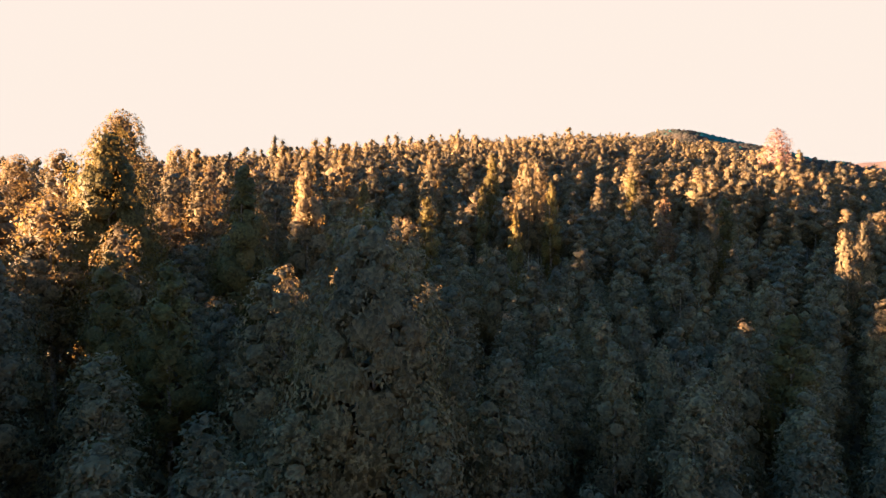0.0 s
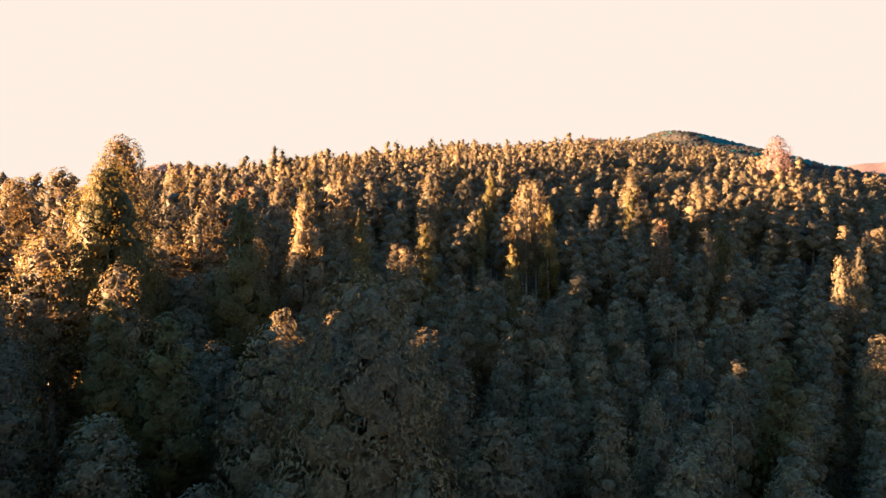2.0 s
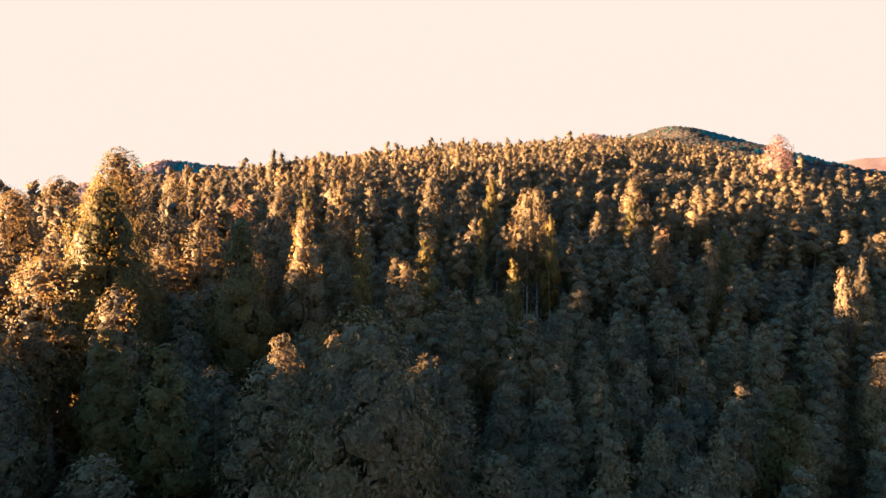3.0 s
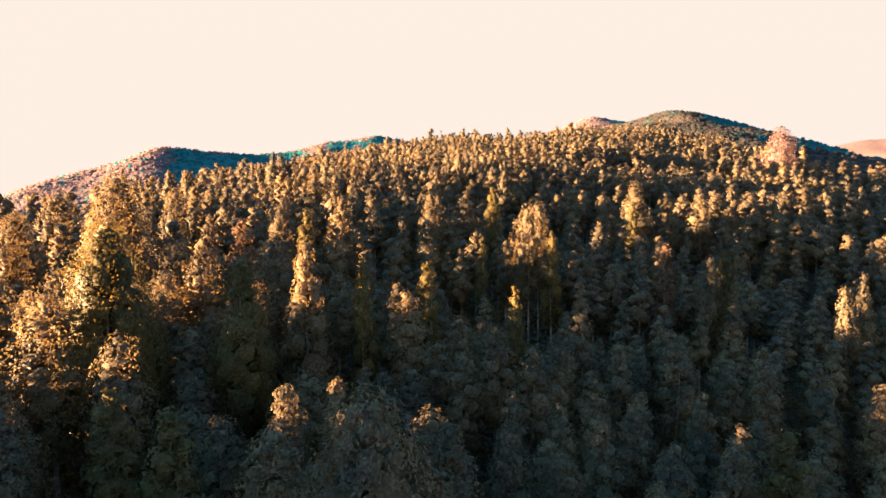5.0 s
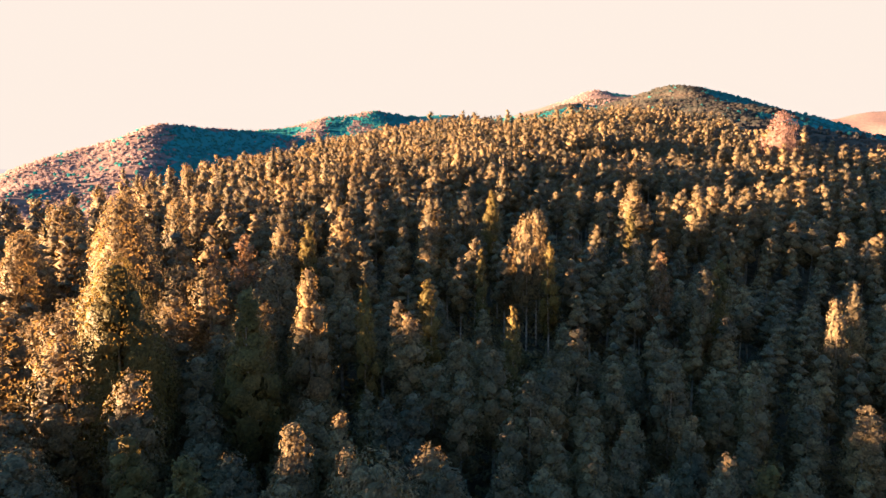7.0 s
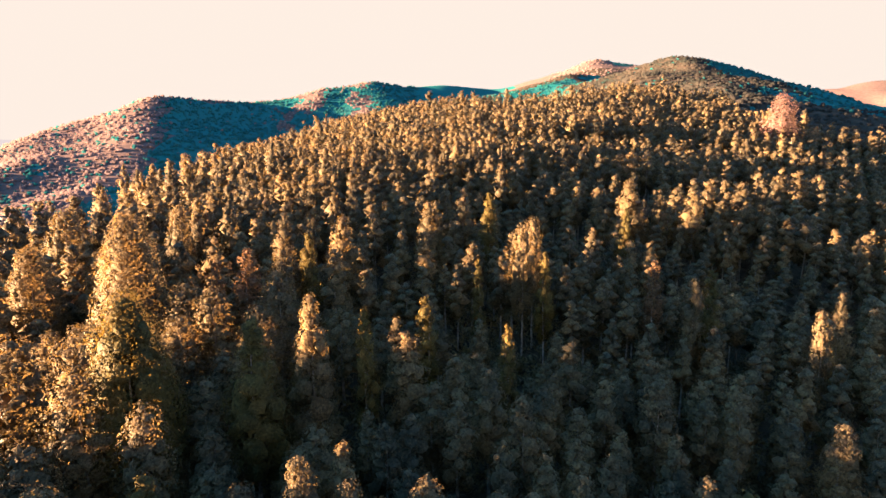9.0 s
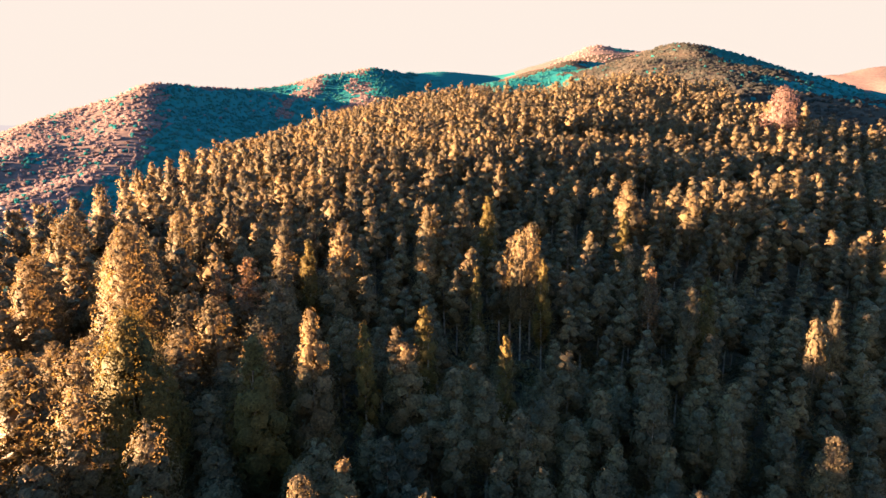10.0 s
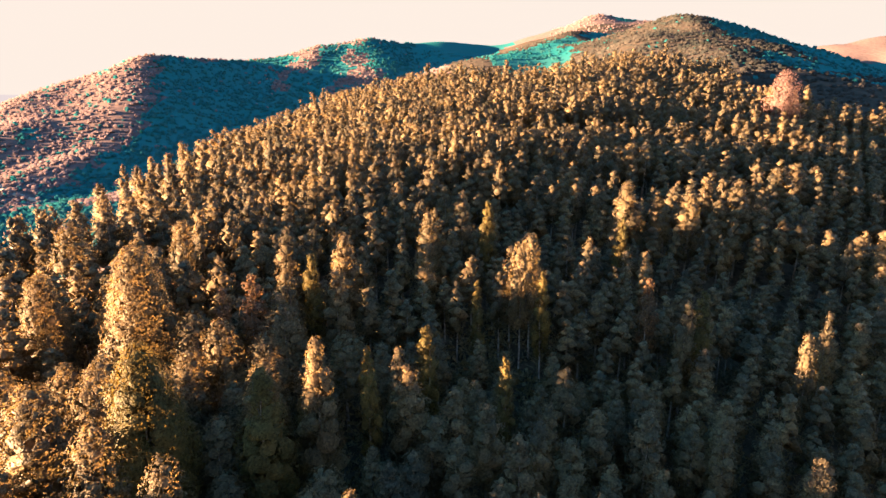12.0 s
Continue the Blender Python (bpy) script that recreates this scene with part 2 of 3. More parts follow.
# the pale range on the horizon: a glowing backdrop with haze in its colour
turns = np.radians(np.linspace(-85, -5, 161))
crest = 72 + 5 * np.sin(turns * 7 + 1) + 3 * np.sin(turns * 31)
ring = np.concatenate([np.stack([1900 * np.sin(turns), 1900 * np.cos(turns), crest * 0 - 400], 1),
                       np.stack([1900 * np.sin(turns), 1900 * np.cos(turns), crest], 1)])
steps = np.arange(160)
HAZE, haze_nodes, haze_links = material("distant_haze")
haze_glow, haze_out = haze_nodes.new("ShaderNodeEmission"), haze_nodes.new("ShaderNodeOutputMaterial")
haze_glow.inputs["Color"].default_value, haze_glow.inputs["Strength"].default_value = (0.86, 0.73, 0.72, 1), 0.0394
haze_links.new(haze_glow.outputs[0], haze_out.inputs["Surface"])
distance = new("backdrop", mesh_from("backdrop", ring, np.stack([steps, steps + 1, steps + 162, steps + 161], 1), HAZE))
tagged(distance, "glowing backdrop of a pale mountain range, with haze in its colour", "mountains", kind="structure")


# ---- trees ----
GOLDEN = (1 + 5 ** 0.5) / 2
ICO = np.array([(-1, GOLDEN, 0), (1, GOLDEN, 0), (-1, -GOLDEN, 0), (1, -GOLDEN, 0), (0, -1, GOLDEN), (0, 1, GOLDEN),
                (0, -1, -GOLDEN), (0, 1, -GOLDEN), (GOLDEN, 0, -1), (GOLDEN, 0, 1), (-GOLDEN, 0, -1), (-GOLDEN, 0, 1)])
ICO /= np.linalg.norm(ICO[0])
ICO_FACES = np.array([f for f in ((a, b, c) for a in range(12) for b in range(a + 1, 12) for c in range(b + 1, 12))
                      if all(np.linalg.norm(ICO[f[i]] - ICO[f[i - 1]]) < 1.2 for i in range(3))])
turned = (np.cross(ICO[ICO_FACES[:, 1]] - ICO[ICO_FACES[:, 0]], ICO[ICO_FACES[:, 2]] - ICO[ICO_FACES[:, 0]]) * ICO[ICO_FACES[:, 0]]).sum(1) < 0
ICO_FACES[turned] = ICO_FACES[turned][:, ::-1]




def finer(verts, faces):
    """Every triangle of a ball cut into four."""
    verts, cut, out = [tuple(v) for v in verts], {}, []

    def middle(a, b):
        if (key := (min(a, b), max(a, b))) not in cut:
            m = np.add(verts[a], verts[b])
            cut[key] = len(verts)
            verts.append(tuple(m / np.linalg.norm(m)))
        return cut[key]
    for a, b, c in faces:
        ab, bc, ca = middle(a, b), middle(b, c), middle(c, a)
        out += [(a, ab, ca), (b, bc, ab), (c, ca, bc), (ab, bc, ca)]
    return np.array(verts), np.array(out)


BALL = finer(ICO, ICO_FACES)
OCT = np.array([(1, 0, 0), (-1, 0, 0), (0, 1, 0), (0, -1, 0), (0, 0, 1), (0, 0, -1)], float)
OCT_FACES = np.array([(0, 2, 4), (2, 1, 4), (1, 3, 4), (3, 0, 4), (2, 0, 5), (1, 2, 5), (3, 1, 5), (0, 3, 5)])


def unit(v):
    return v / (np.linalg.norm(v, axis=1)[:, None] + 1e-9)


def leaf_blades(rng, places, outward, length, width, droop):
    """Lance-shaped leaf blades that hang from their twigs and face mostly outwards."""
    n = len(places)
    face = unit(rng.normal(0, 0.38, (n, 3)) + outward * 1.1)
    way = rng.normal(0, 0.55, (n, 3)) + np.array([0, 0, -droop - 0.3])
    way = unit(way - face * (way * face).sum(1)[:, None])
    side = np.cross(way, face)
    ln = (length * rng.uniform(0.5, 1.4, n))[:, None]
    wd = (width * rng.uniform(0.6, 1.3, n))[:, None]
    root = places - way * ln * 0.5
    v = np.stack([root + side * wd * 0.5, root + way * ln, root - side * wd * 0.5], 1)
    return v.reshape(-1, 3), np.arange(3 * n).reshape(n, 3), np.repeat(face, 3, axis=0)


def crown_clumps(rng, low, top, radius, taper, count, tight=1.0):
    """Centres and sizes of the leaf clumps of one crown: a tapering dome of boughs round the stem."""
    h = np.clip((np.arange(count) + rng.uniform(0.1, 0.9, count)) / count, 0.02, 0.98) ** 0.92
    ang = np.arange(count) * 2.39996 + rng.uniform(0, 6.3) + rng.normal(0, 0.35, count)
    prof = (1 - h) ** taper * np.clip(h / 0.18 + 0.40, 0, 1)
    r = radius * prof * rng.uniform(0.42, 0.75, count) / tight
    size = radius * (0.15 + 0.30 * prof) * rng.uniform(0.8, 1.2, count) * tight
    c = np.stack([r * np.cos(ang), r * np.sin(ang), low + h * (top - low) - size * 0.6 * h], 1)
    return c, size


def crown_leaves(rng, c, size, leaves, length, width, droop=0.45, core=0.78, loose=1.05, ball=(ICO, ICO_FACES)):
    """Leaf blades all over the clumps, and the dense tangle inside each of them."""
    middle_z = c[:, 2].min() + 0.35 * np.ptp(c[:, 2])

    def outwards(p):
        return unit((p - np.array([0, 0, middle_z])) * np.array([1, 1, 0.5]))
    pick = rng.choice(len(c), leaves * 5, p=size ** 2 / (size ** 2).sum())
    d = unit(rng.normal(0, 1, (leaves * 5, 3)))
    places = c[pick] + d * (size[pick] * rng.uniform(0.84, loose, leaves * 5))[:, None]
    hidden = np.zeros(len(places), bool)
    for centre, reach in zip(c, size):
        hidden |= np.linalg.norm(places - centre, axis=1) < reach * 0.80
    seen = np.flatnonzero(~hidden)[:leaves]
    v1, f1, n1 = leaf_blades(rng, places[seen], unit(d[seen] * 0.75 + outwards(places[seen]) * 0.6), length, width, droop)
    n1 = unit(n1 * 0.5 + np.repeat(unit(d[seen] * 0.45 + outwards(places[seen]) * 0.8), 3, axis=0))
    form, form_faces = ball
    lump = form[None] * (size[:, None] * core * rng.uniform(0.68, 1.22, (len(c), len(form))))[:, :, None] + c[:, None]
    v2 = lump.reshape(-1, 3)
    n2 = unit(np.tile(form, (len(c), 1)) * 0.35 + outwards(v2) * 0.75)
    f2 = (form_faces[None] + len(form) * np.arange(len(c))[:, None, None]).reshape(-1, 3)
    return np.concatenate([v1, v2]), np.concatenate([f1, f2 + len(v1)]), np.concatenate([n1, n2])


def tube(points, radii, sides=7):
    """A tapered stem along points."""
    points, v, q = np.asarray(points, float), [], []
    for i, (p, r) in enumerate(zip(points, radii)):
        t = points[min(i + 1, len(points) - 1)] - points[max(i - 1, 0)]
        t /= np.linalg.norm(t)
        a = np.cross(t, (0.3, 0.9, 0.1))
        a /= np.linalg.norm(a)
        b = np.cross(t, a)
        for k in range(sides):
            w = 2 * math.pi * k / sides
            v.append(p + r * (math.cos(w) * a + math.sin(w) * b))
    for i in range(len(points) - 1):
        for k in range(sides):
            k2 = (k + 1) % sides
            q.append((i * sides + k, i * sides + k2, (i + 1) * sides + k2, (i + 1) * sides + k))
    return np.array(v), np.array(q)


def joined(pieces):
    """Pieces of vertices, faces and perhaps normals, as one."""
    starts = np.cumsum([0] + [len(p[0]) for p in pieces[:-1]])
    faces = np.concatenate([p[1] + start for p, start in zip(pieces, starts)])
    rest = [np.concatenate([p[2] for p in pieces])] if len(pieces[0]) > 2 else []
    return (np.concatenate([p[0] for p in pieces]), faces, *rest)


def stem_points(rng, top, lean=0.25):
    z = np.linspace(-0.6, top, 7)
    bend = rng.normal(0, lean, 2)
    x = bend[0] * np.sin(z / top * 2.2) * np.clip(z, 0, None) / top
    y = bend[1] * np.sin(z / top * 2.6) * np.clip(z, 0, None) / top
    return np.stack([x, y, z], 1)


def leafy(name, made, leaf):
    return mesh_from(name, made[0], made[1], leaf, normals=made[2])


def make_tree(seed, leaves, length, width, leaf=LEAF, low=4.0, radius=1.9, taper=0.62, clumps=30, sides=7, droop=0.45,
              name="eucalyptus_tree", label="", limbs=9, core=0.78, loose=1.06, ball=(ICO, ICO_FACES)):
    """One tree, 13 m high: an Empty at its foot with trunk, limbs and a crown of leaf clumps."""
    rng = np.random.default_rng(seed)
    root = new(name)
    line = stem_points(rng, TREE - 2.0)
    trunk = part("trunk", mesh_from("trunk", *tube(line, np.linspace(0.17, 0.025, 7), sides), BARK, True), root)
    c, size = crown_clumps(rng, low, TREE, radius, taper, clumps, 1.12)
    for k in np.linspace(1, clumps - 3, limbs).astype(int):
        z0 = max(c[k, 2] - 1.3, 2.5)
        at = np.array([np.interp(z0, line[:, 2], line[:, i]) for i in range(3)])
        mid = (at + c[k]) / 2 + np.array([0, 0, -0.25])
        part("limb", mesh_from("limb", *tube([at, mid, c[k]], (0.06, 0.04, 0.012), 5), BARK_DARK, True), trunk)
    part("crown", leafy("crown", crown_leaves(rng, c, size, leaves, length, width, droop, core, loose, ball), leaf), root)
    return tagged(root, label or "slender eucalyptus with a dense olive-green crown on the slope", "tree", "plantation eucalyptus trees")


KINDS = {
    "near": [make_tree(11 + k, 6200, 0.18, 0.10, radius=2.0 + 0.15 * (k % 3), taper=0.45 + 0.05 * k, clumps=30, low=3.4, core=0.50, ball=BALL, loose=1.16)
             for k in range(5)],
    "mid": [make_tree(41 + k, 2300, 0.23, 0.13, radius=2.05 + 0.15 * (k % 4), taper=0.45 + 0.05 * k, clumps=22, low=3.8, sides=5, limbs=5,
                      core=0.68, loose=1.10) for k in range(7)],
    "stand": [make_tree(51 + k, 3800, 0.20, 0.11, radius=2.4 + 0.25 * k, taper=0.42 + 0.06 * k, clumps=30, low=4.6, core=0.52, loose=1.20,
                        label="broad old eucalyptus with a rounded lumpy crown") for k in range(3)],
    "broad": [make_tree(56 + k, 13000, 0.18, 0.095, radius=3.3 - 0.3 * k, taper=0.45 + 0.08 * k, clumps=54, low=3.4, limbs=14, core=0.42, ball=BALL,
                        loose=1.22, label="large spreading eucalyptus with a full domed crown") for k in range(2)],
    "rust": [make_tree(61 + k, 1800, 0.28, 0.15, LEAF_RUST, radius=1.7, taper=0.5, clumps=20, sides=5, limbs=6, core=0.5,
                       label="thin eucalyptus with rust-red dry leaves") for k in range(2)],
    "gold": [make_tree(66 + k, 3000, 0.20, 0.115, LEAF_GOLD, radius=1.8, taper=0.55, clumps=24, core=0.74,
                       label="eucalyptus with a full yellow-green crown in low sun") for k in range(3)],
    "cone": [make_tree(74 + k, 3800, 0.19, 0.11, LEAF_GOLD if k else LEAF, radius=2.6, taper=0.75, clumps=32, low=3.0, core=0.72,
                       label="eucalyptus with a pointed gold-green crown above its neighbours") for k in range(2)],
    "dome": [make_tree(71, 14000, 0.17, 0.09, LEAF_GOLD, radius=3.6, taper=0.55, clumps=58, low=3.2, limbs=14, core=0.52, ball=BALL, loose=1.15,
                       label="large eucalyptus with a full yellow dome in low sun")],
}

# the trees that stand out of the plantation: x, y, the height of the top, the kind and how broad
LEFT_STAND = [
    (-20.2, 35.8, 7.6, "dome", 1.0), (-26.6, 48.0, 11.4, "broad", 1.0), (-36.9, 50.1, 8.2, "broad", 0.9), (-41.3, 61.5, 10.6, "stand", 1.2),
    (-27.9, 36.0, 4.6, "stand", 1.2), (-22.2, 33.6, 3.2, "stand", 1.1), (-28.6, 61.4, 10.9, "stand", 1.0), (-31.5, 52.5, 7.6, "stand", 1.1),
    (-12.6, 37.0, 5.6, "cone", 1.0), (-11.6, 25.9, -0.2, "gold", 1.1), (-14.8, 27.0, 0.4, "gold", 0.9), (-17.6, 32.4, 1.6, "stand", 0.9),
    (-6.8, 24.1, -0.4, "near", 1.0), (-11.8, 21.5, -3.2, "near", 1.0), (-13.1, 55.5, 8.8, "gold", 0.8), (-10.4, 54.4, 7.4, "mid", 1.0),
    (-15.2, 53.5, 8.1, "mid", 1.0), (-18.0, 51.7, 7.8, "rust", 1.0), (-20.3, 50.4, 7.1, "rust", 0.8), (-17.5, 62.6, 9.9, "mid", 1.1),
    (-10.6, 59.4, 10.0, "mid", 1.1), (-50.5, 111.0, 17.2, "mid", 1.1), (-44.7, 92.6, 13.2, "mid", 1.2), (-17.8, 78.0, 15.0, "mid", 1.2)]
HOLLOW = [
    (-2.6, 22.2, 1.6, "broad", 1.05), (0.3, 27.2, -1.2, "near", 1.2), (6.1, 30.8, -4.2, "near", 1.1), (17.5, 30.6, -2.9, "gold", 1.2),
    (-9.4, 40.4, 6.4, "cone", 1.0), (-5.7, 41.4, 5.0, "gold", 0.7), (-1.4, 47.4, 4.5, "gold", 0.9), (5.3, 44.4, 2.8, "gold", 0.7),
    (16.3, 41.4, -0.7, "mid", 1.1), (28.9, 39.0, -3.1, "near", 1.1), (9.8, 61.5, 9.4, "stand", 0.8), (8.4, 58.9, 9.3, "stand", 0.7),
    (10.3, 56.5, 6.7, "gold", 0.7), (3.5, 55.5, 6.2, "gold", 0.6), (22.1, 58.6, 5.2, "rust", 0.9), (26.6, 55.5, 5.0, "gold", 0.9),
    (24.4, 54.2, 4.3, "mid", 0.8), (39.3, 55.1, 2.8, "mid", 0.7), (35.2, 51.6, 1.9, "mid", 0.7), (25.6, 52.0, 0.2, "mid", 1.1)]
SLOPE = [
    (-1.8, 68.5, 10.9, "mid", 1.0), (5.7, 71.2, 11.7, "gold", 1.0), (2.5, 75.0, 10.9, "mid", 1.1), (-2.1, 64.8, 7.7, "mid", 1.0),
    (26.7, 82.0, 13.0, "mid", 1.5), (31.0, 82.0, 11.5, "mid", 0.9), (22.9, 71.4, 9.7, "gold", 0.8), (35.6, 81.4, 11.3, "mid", 1.2),
    (42.0, 86.0, 9.4, "mid", 1.2), (47.2, 90.9, 11.8, "mid", 1.4), (64.2, 104.2, 13.2, "mid", 1.6), (44.9, 145.6, 26.2, "mid", 1.4),
    (34.2, 106.0, 17.0, "mid", 1.3), (50.5, 92.0, 11.4, "mid", 1.2), (60.0, 103.0, 12.6, "mid", 1.3)]

rng = np.random.default_rng(7)
spots = [(*place, kind, broad) for stand in (LEFT_STAND, HOLLOW, SLOPE) for *place, kind, broad in stand]
taken = np.array([(x, y) for x, y, *_ in spots])
ROSE_AT = (95.0, 164.0)


def wanted(x, y):
    """Plantation ground that the flight overlooks, with an unseen strip towards the sun, added to cast shade."""
    if edge(x, y) > 3 or x > 180 or y < 9:
        return False
    if math.hypot(x, y) < 12 or math.hypot(x - ROSE_AT[0], y - ROSE_AT[1]) < 4:
        return False
    return -0.95 * y - (40 if y < 30 else 16) < x < 0.84 * y + 6


# lower, shaded places in the canopy: x, y, drop, spread across and along
DIPS = [(16, 46, 2.0, 30, 15), (18, 79, 4.2, 15, 6), (49, 129, 3.6, 17, 7), (19, 129, 2.6, 12, 5), (40, 98, 4.0, 10, 6),
        (43, 71, 2.6, 20, 9), (70, 163, 3.6, 13, 7), (-4, 57, 3.4, 11, 8), (69, 91, 3.4, 15, 5), (5, 86, 2.2, 9, 3),
        (27, 64, 2.0, 14, 8), (-15, 30, 1.6, 10, 8), (22, 109, -2.3, 21, 7), (49, 87, -1.4, 14, 4)]         # and two tall rows
STEP = 3.75
for j in range(94):
    for i in range(76):
        x = -92 + i * STEP + (j % 2) * STEP / 2 + rng.normal(0, 0.5)
        y = -6 + j * STEP * 0.74 + rng.normal(0, 0.5)
        near_by = np.min(np.hypot(taken[:, 0] - x, (taken[:, 1] - y) * 1.4))
        even = 1 / (1 + math.exp((x - 12) / 6)) / (1 + math.exp(-(y - 75) / 6))        # the close, level upper left
        dz = (rng.normal(-1.4 + 0.9 * even, 0.85 - 0.3 * even) - 1.2 / (1 + math.exp(-(x - 6) / 6)) * (1 - 0.5 / (1 + math.exp(-(y - 120) / 12)))
              + (3.4 - 2.3 * even) * noise.noise((x / 12, y / 8, 0.3)))
        if y > 80 or x > 8:                             # the tall ones up the slope stand in groups
            dz += 1.5 * math.exp(-(near_by / 4.5) ** 2)
        if y > 70 and rng.random() < 0.06:              # a few stick out
            dz += rng.uniform(1.2, 2.8)
        for px, py, drop, across, along in DIPS:
            dz -= drop * math.exp(-((x - px) / across) ** 2 - ((y - py) / along) ** 2)
        if x < -0.88 * y - 1 and y < 21.5:              # unseen edge trees of the old stand, raised to shade the near trees
            dz += 6.5
        elif x < -0.84 * y - 3 and y > 30:              # and unseen trees beyond it, towards the sun, lowered to let light in
            dz -= 4.0
        if wanted(x, y) and np.min(np.hypot(taken[:, 0] - x, taken[:, 1] - y)) > (3.0 if x < -8 and y < 58 else 2.1) \
                and not (x < -8 and 26 < y < 58 and rng.random() < 0.12):
            spots.append((x, y, float(canopy(x, y)) + dz, "", 1.0))

# unseen trees added below and behind the flight, closing the wood and blocking sun
behind = []
for j in range(11):
    for i in range(24):
        x, y = -82 + i * 5.6 + (j % 2) * 2.8 + rng.normal(0, 0.8), 8 - j * 4.8 + rng.normal(0, 0.8)
        if math.hypot(x, y) > 12 and y < 8 + 0.35 * min(x, 0):
            behind.append((x, y, float(canopy(x, y)) + rng.normal(-1.0, 1.0)))


def far_kind(seed, clumps, leaves, length):
    r = np.random.default_rng(seed)
    c, size = crown_clumps(r, 5.0, TREE, 2.0 + 0.45 * r.random(), 0.44 + 0.2 * r.random(), clumps, 1.28)
    return crown_leaves(r, c, size, leaves, length, length * 0.62, core=0.84, ball=(OCT, OCT_FACES)), tube(stem_points(r, TREE - 2)[::2], np.linspace(0.16, 0.03, 4), 4)


middle_kinds = [far_kind(180 + k, 14, 520, 0.27) for k in range(7)]
far_kinds = [far_kind(80 + k, 10, 260, 0.36) for k in range(9)]


def tree_pose(x, y, top, broad, rng):
    foot = float(ground_height(x, y))
    tall = (top - foot) / TREE
    wide = rng.uniform(0.85, 1.15) * (0.55 + 0.45 * tall) if broad == 1.0 else broad * (0.55 + 0.45 * tall)
    if x < -8 and y < 58:                       # the older, broader stand
        wide *= 1.08
    return foot, tall, wide * (1 + 0.0012 * max(y - 60, 0)), rng.uniform(0, 2 * math.pi)


def scattered(kind, x, y, foot, tall, wide, spin):
    """A tree of the joined woodland: its leaves and its stem."""
    (lv, lq, ln), (sv, sq) = kind
    c, s = math.cos(spin), math.sin(spin)
    m = np.array([[c * wide, -s * wide, 0], [s * wide, c * wide, 0], [0, 0, tall]])
    return (lv @ m.T + (x, y, foot), lq, unit(ln @ np.linalg.inv(m))), (sv @ m.T + (x, y, foot), sq)


spots.sort(key=lambda s: (s[3] == "", math.hypot(s[0], s[1])))
single, woodland = 0, []
for n, (x, y, top, kind, broad) in enumerate(spots):
    foot, tall, wide, spin = tree_pose(x, y, top, broad, rng)
    reach = math.hypot(x, y)
    if single < 292:
        kinds = KINDS[kind or ("stand" if x < -8 and 30 < reach and y < 58 else "near" if reach < 32 else "mid")]
        place = Matrix.Translation((x, y, foot)) @ Matrix.Rotation(spin, 4, "Z") @ Matrix.Diagonal((wide, wide, tall, 1))
        copy_thing(kinds[n % len(kinds)], place)
        single += 1
    else:
        kinds = middle_kinds if reach < 105 else far_kinds
        woodland.append(scattered(kinds[n % len(kinds)], x, y, foot, tall, wide, spin))
for n, (x, y, top) in enumerate(behind):
    foot, tall, wide, spin = tree_pose(x, y, top, 1.0, rng)
    woodland.append(scattered(far_kinds[n % len(far_kinds)], x, y, foot, tall, 1.5 * wide, spin))
for kind in [k for kinds in KINDS.values() for k in kinds]:                     # the patterns themselves go
    for ob in [*kind.children_recursive, kind]:
        bpy.data.objects.remove(ob)
woods = new("eucalyptus_woodland", leafy("eucalyptus_woodland", joined([w[0] for w in woodland]), LEAF))
tagged(woods, "dense plantation of eucalyptus crowns up the hillside", "trees", kind="stuff")
stems = new("eucalyptus_stems", mesh_from("eucalyptus_stems", *joined([w[1] for w in woodland]), BARK))
tagged(stems, "thin pale stems of the upper plantation trees", "tree trunks", kind="stuff")

# the old tree that towers over the right flank
rose = make_tree(5, 6500, 0.27, 0.15, LEAF_ROSE, low=2.6, radius=3.2, taper=0.62, clumps=30, name="old_tree", limbs=26, core=0.3, loose=1.35,
                 label="tall sparse old tree with pink dry foliage and bare forked branches")
rose["group"] = ""
rose.matrix_basis = Matrix.Translation((*ROSE_AT, float(ground_height(*ROSE_AT)))) @ Matrix.Diagonal((1.9, 1.9, 1.55, 1))

# ---- scrub on the hills beyond ----
rng = np.random.default_rng(23)


def bush_kind(seed):
    """A low rounded bush with an uneven outline."""
    r = np.random.default_rng(seed)
    return ICO * r.uniform(0.65, 1.25, (12, 1)) * (1.5, 1.5, 1.3) + (0, 0, 0.8), ICO_FACES, unit(ICO + r.normal(0, 0.3, (12, 3)))


bush_kinds = [bush_kind(k) for k in range(8)]


def bush_at(x, y, z, n, k, slope):
    a, (v, q, normals) = rng.uniform(0, 6.28), bush_kinds[n % 8]
    m = np.array([[math.cos(a) * k, -math.sin(a) * k, 0], [math.sin(a) * k, math.cos(a) * k, 0], [0, 0, k * rng.uniform(0.7, 1.2)]])
    return v @ m.T + (x, y, z - 0.4 * k), q, unit(0.25 * unit(normals @ np.linalg.inv(m)) + slope)


under = []
while len(under) < 2200:
    x, y = rng.uniform(-60, 60), rng.uniform(6, 70)
    if -0.95 * y - 10 < x < 0.85 * y + 6:
        r = np.random.default_rng(len(under) % 12)
        fern = leaf_blades(r, r.normal(0, 0.8, (26, 3)) * (1, 1, 0.4) + (0, 0, 0.9), unit(r.normal(0, 1, (26, 3)) + (0, 0, 0.8)), 0.9, 0.4, 0.1)
        under.append((fern[0] * rng.uniform(0.7, 1.2) + (x, y, float(ground_height(x, y))), fern[1], fern[2]))
undergrowth = new("undergrowth", leafy("undergrowth", joined(under), LEAF))
tagged(undergrowth, "dark ferny undergrowth between the trunks", "undergrowth", kind="stuff")


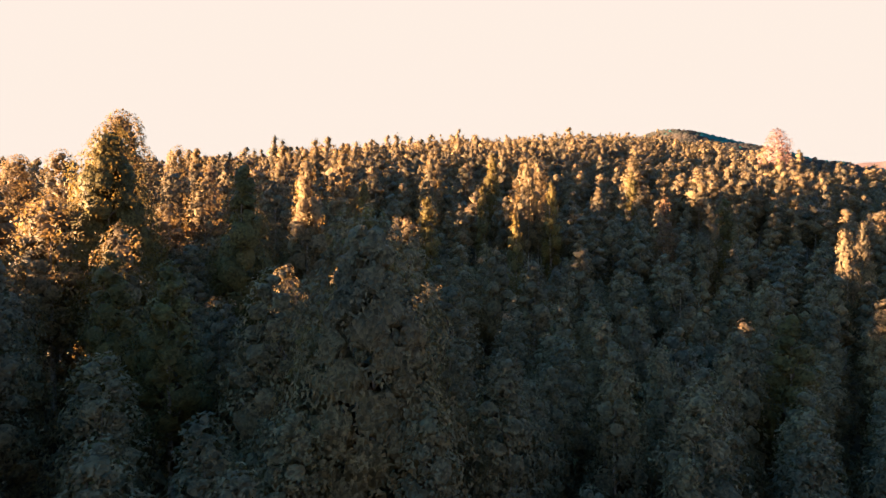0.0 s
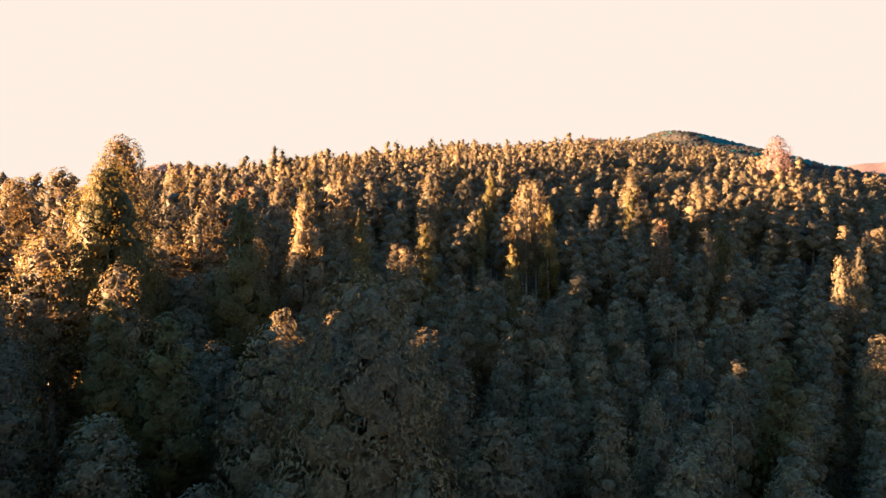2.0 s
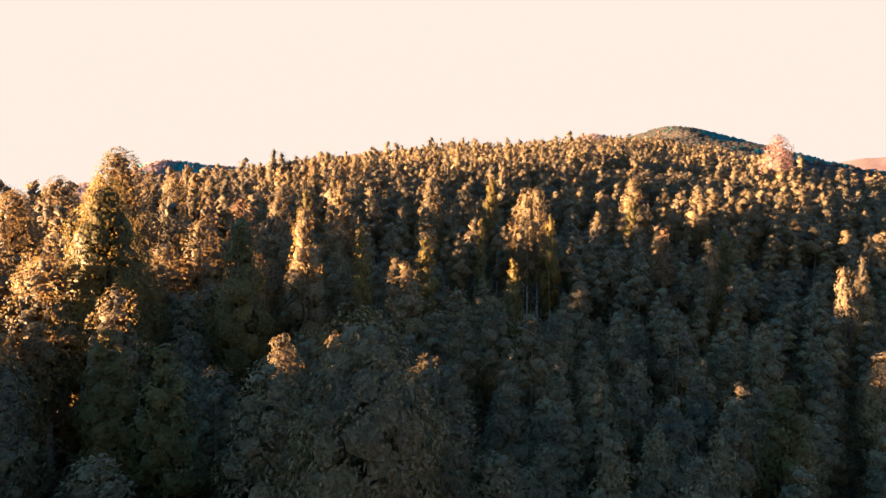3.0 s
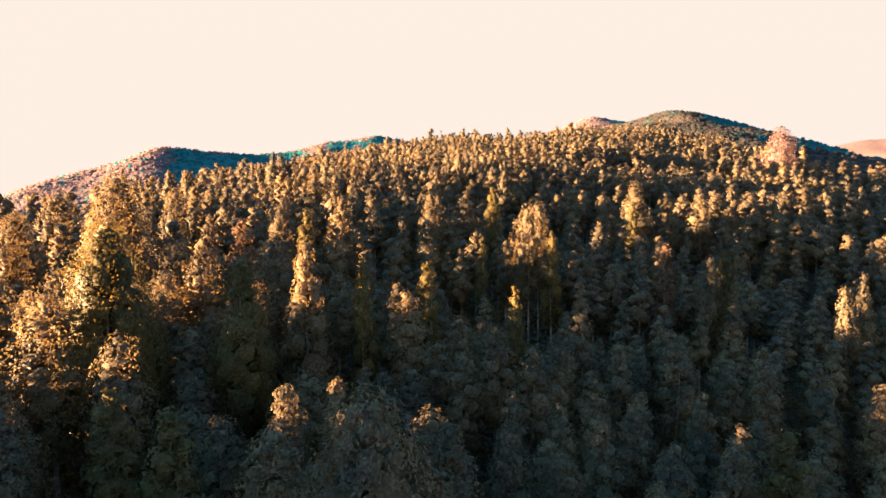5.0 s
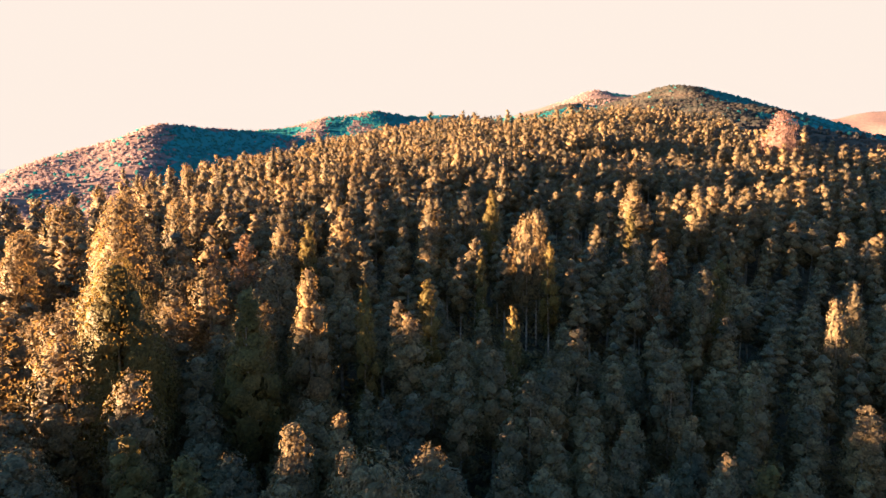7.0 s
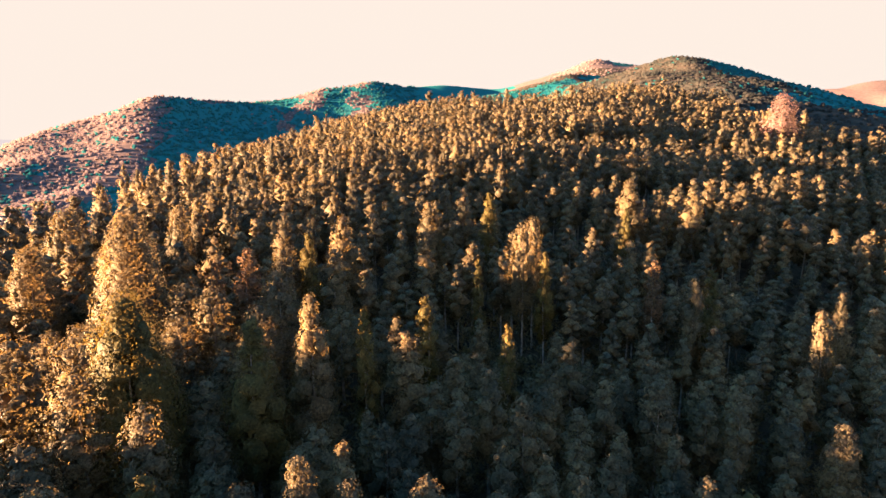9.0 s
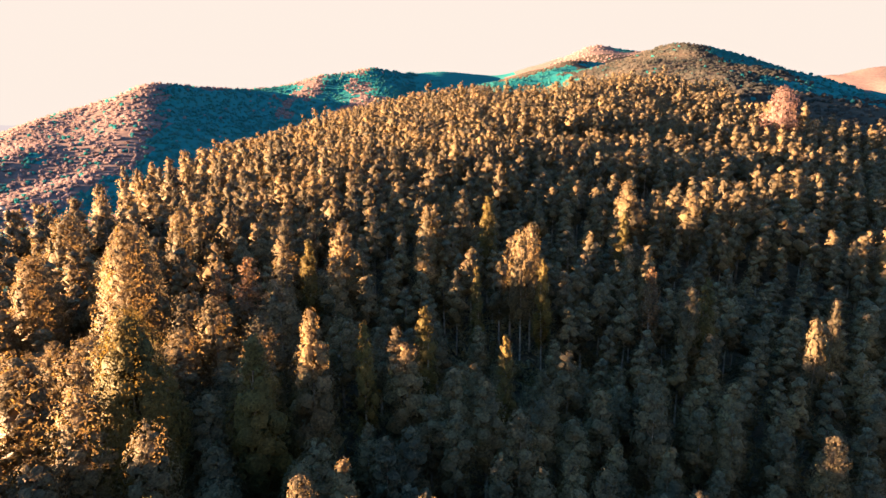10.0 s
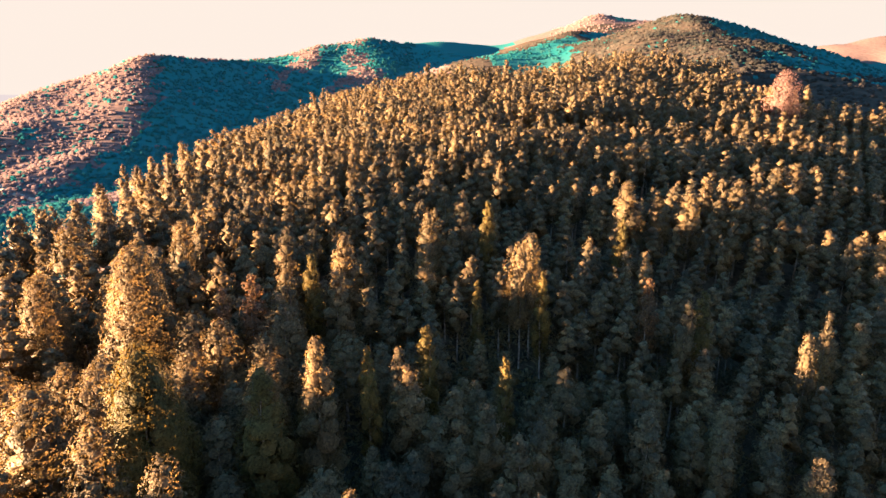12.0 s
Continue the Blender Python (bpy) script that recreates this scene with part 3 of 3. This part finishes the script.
def hill_bushes(count, turns, reaches, low, high):
    """Places and sizes of bushes on the hills: x, y, size, and whether they take the sunlit colour."""
    turn, reach = np.radians(rng.uniform(*turns, count)), rng.uniform(*reaches, count)
    x, y = reach * np.sin(turn), reach * np.cos(turn)
    free = edge(x, y) > 12
    x, y = x[free], y[free]
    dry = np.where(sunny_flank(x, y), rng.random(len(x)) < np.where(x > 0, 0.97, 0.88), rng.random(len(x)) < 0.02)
    return np.stack([x, y, ground_height(x, y), rng.uniform(low, high, len(x)), dry], 1)


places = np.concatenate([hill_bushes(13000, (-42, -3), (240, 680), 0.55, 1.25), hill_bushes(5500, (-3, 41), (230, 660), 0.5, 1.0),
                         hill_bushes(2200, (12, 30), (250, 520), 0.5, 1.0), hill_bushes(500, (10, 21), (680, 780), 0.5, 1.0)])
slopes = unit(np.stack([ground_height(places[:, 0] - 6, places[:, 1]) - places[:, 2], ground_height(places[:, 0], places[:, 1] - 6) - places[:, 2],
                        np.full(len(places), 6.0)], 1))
# bush colour follows the sun: teal as shade, pink and brown as lit
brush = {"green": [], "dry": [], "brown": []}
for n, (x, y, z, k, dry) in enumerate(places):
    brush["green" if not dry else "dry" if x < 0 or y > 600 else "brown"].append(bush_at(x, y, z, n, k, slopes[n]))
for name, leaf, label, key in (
        ("hill_scrub", SHADED_SCRUB, "low scrub covering the far hills, tinted teal for haze and shade", "green"),
        ("dry_hill_scrub", SUNLIT_SCRUB, "low brush on the sunny hill flanks, coloured pink as if lit", "dry"),
        ("brown_hill_scrub", SUNLIT_BROWN_SCRUB, "close brush on the summit behind the plantation, coloured brown as if lit", "brown")):
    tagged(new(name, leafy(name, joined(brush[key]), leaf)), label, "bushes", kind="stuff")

# ---- an earth track along the valley floor ----
line = [(-290 + 8 * k, 318 - 0.42 * 8 * k + 4 * math.sin(k * 0.5)) for k in range(22)]
verge = []
for x, y in line:
    for side in (-1.8, 1.8):
        verge.append((x, y + side, float(ground_height(x, y + side)) + 0.25))
        verge.append((x, y + side, float(ground_height(x, y + side)) - 0.4))
pieces = []
for k in range(len(line) - 1):
    a, b = 4 * k, 4 * k + 4
    pieces += [(a, a + 2, b + 2, b), (a + 1, a, b, b + 1), (a + 2, a + 3, b + 3, b + 2)]
track = new("road", mesh_from("road", verge, pieces, TRACK))
tagged(track, "narrow pale earth track along the valley floor", "track", kind="structure")
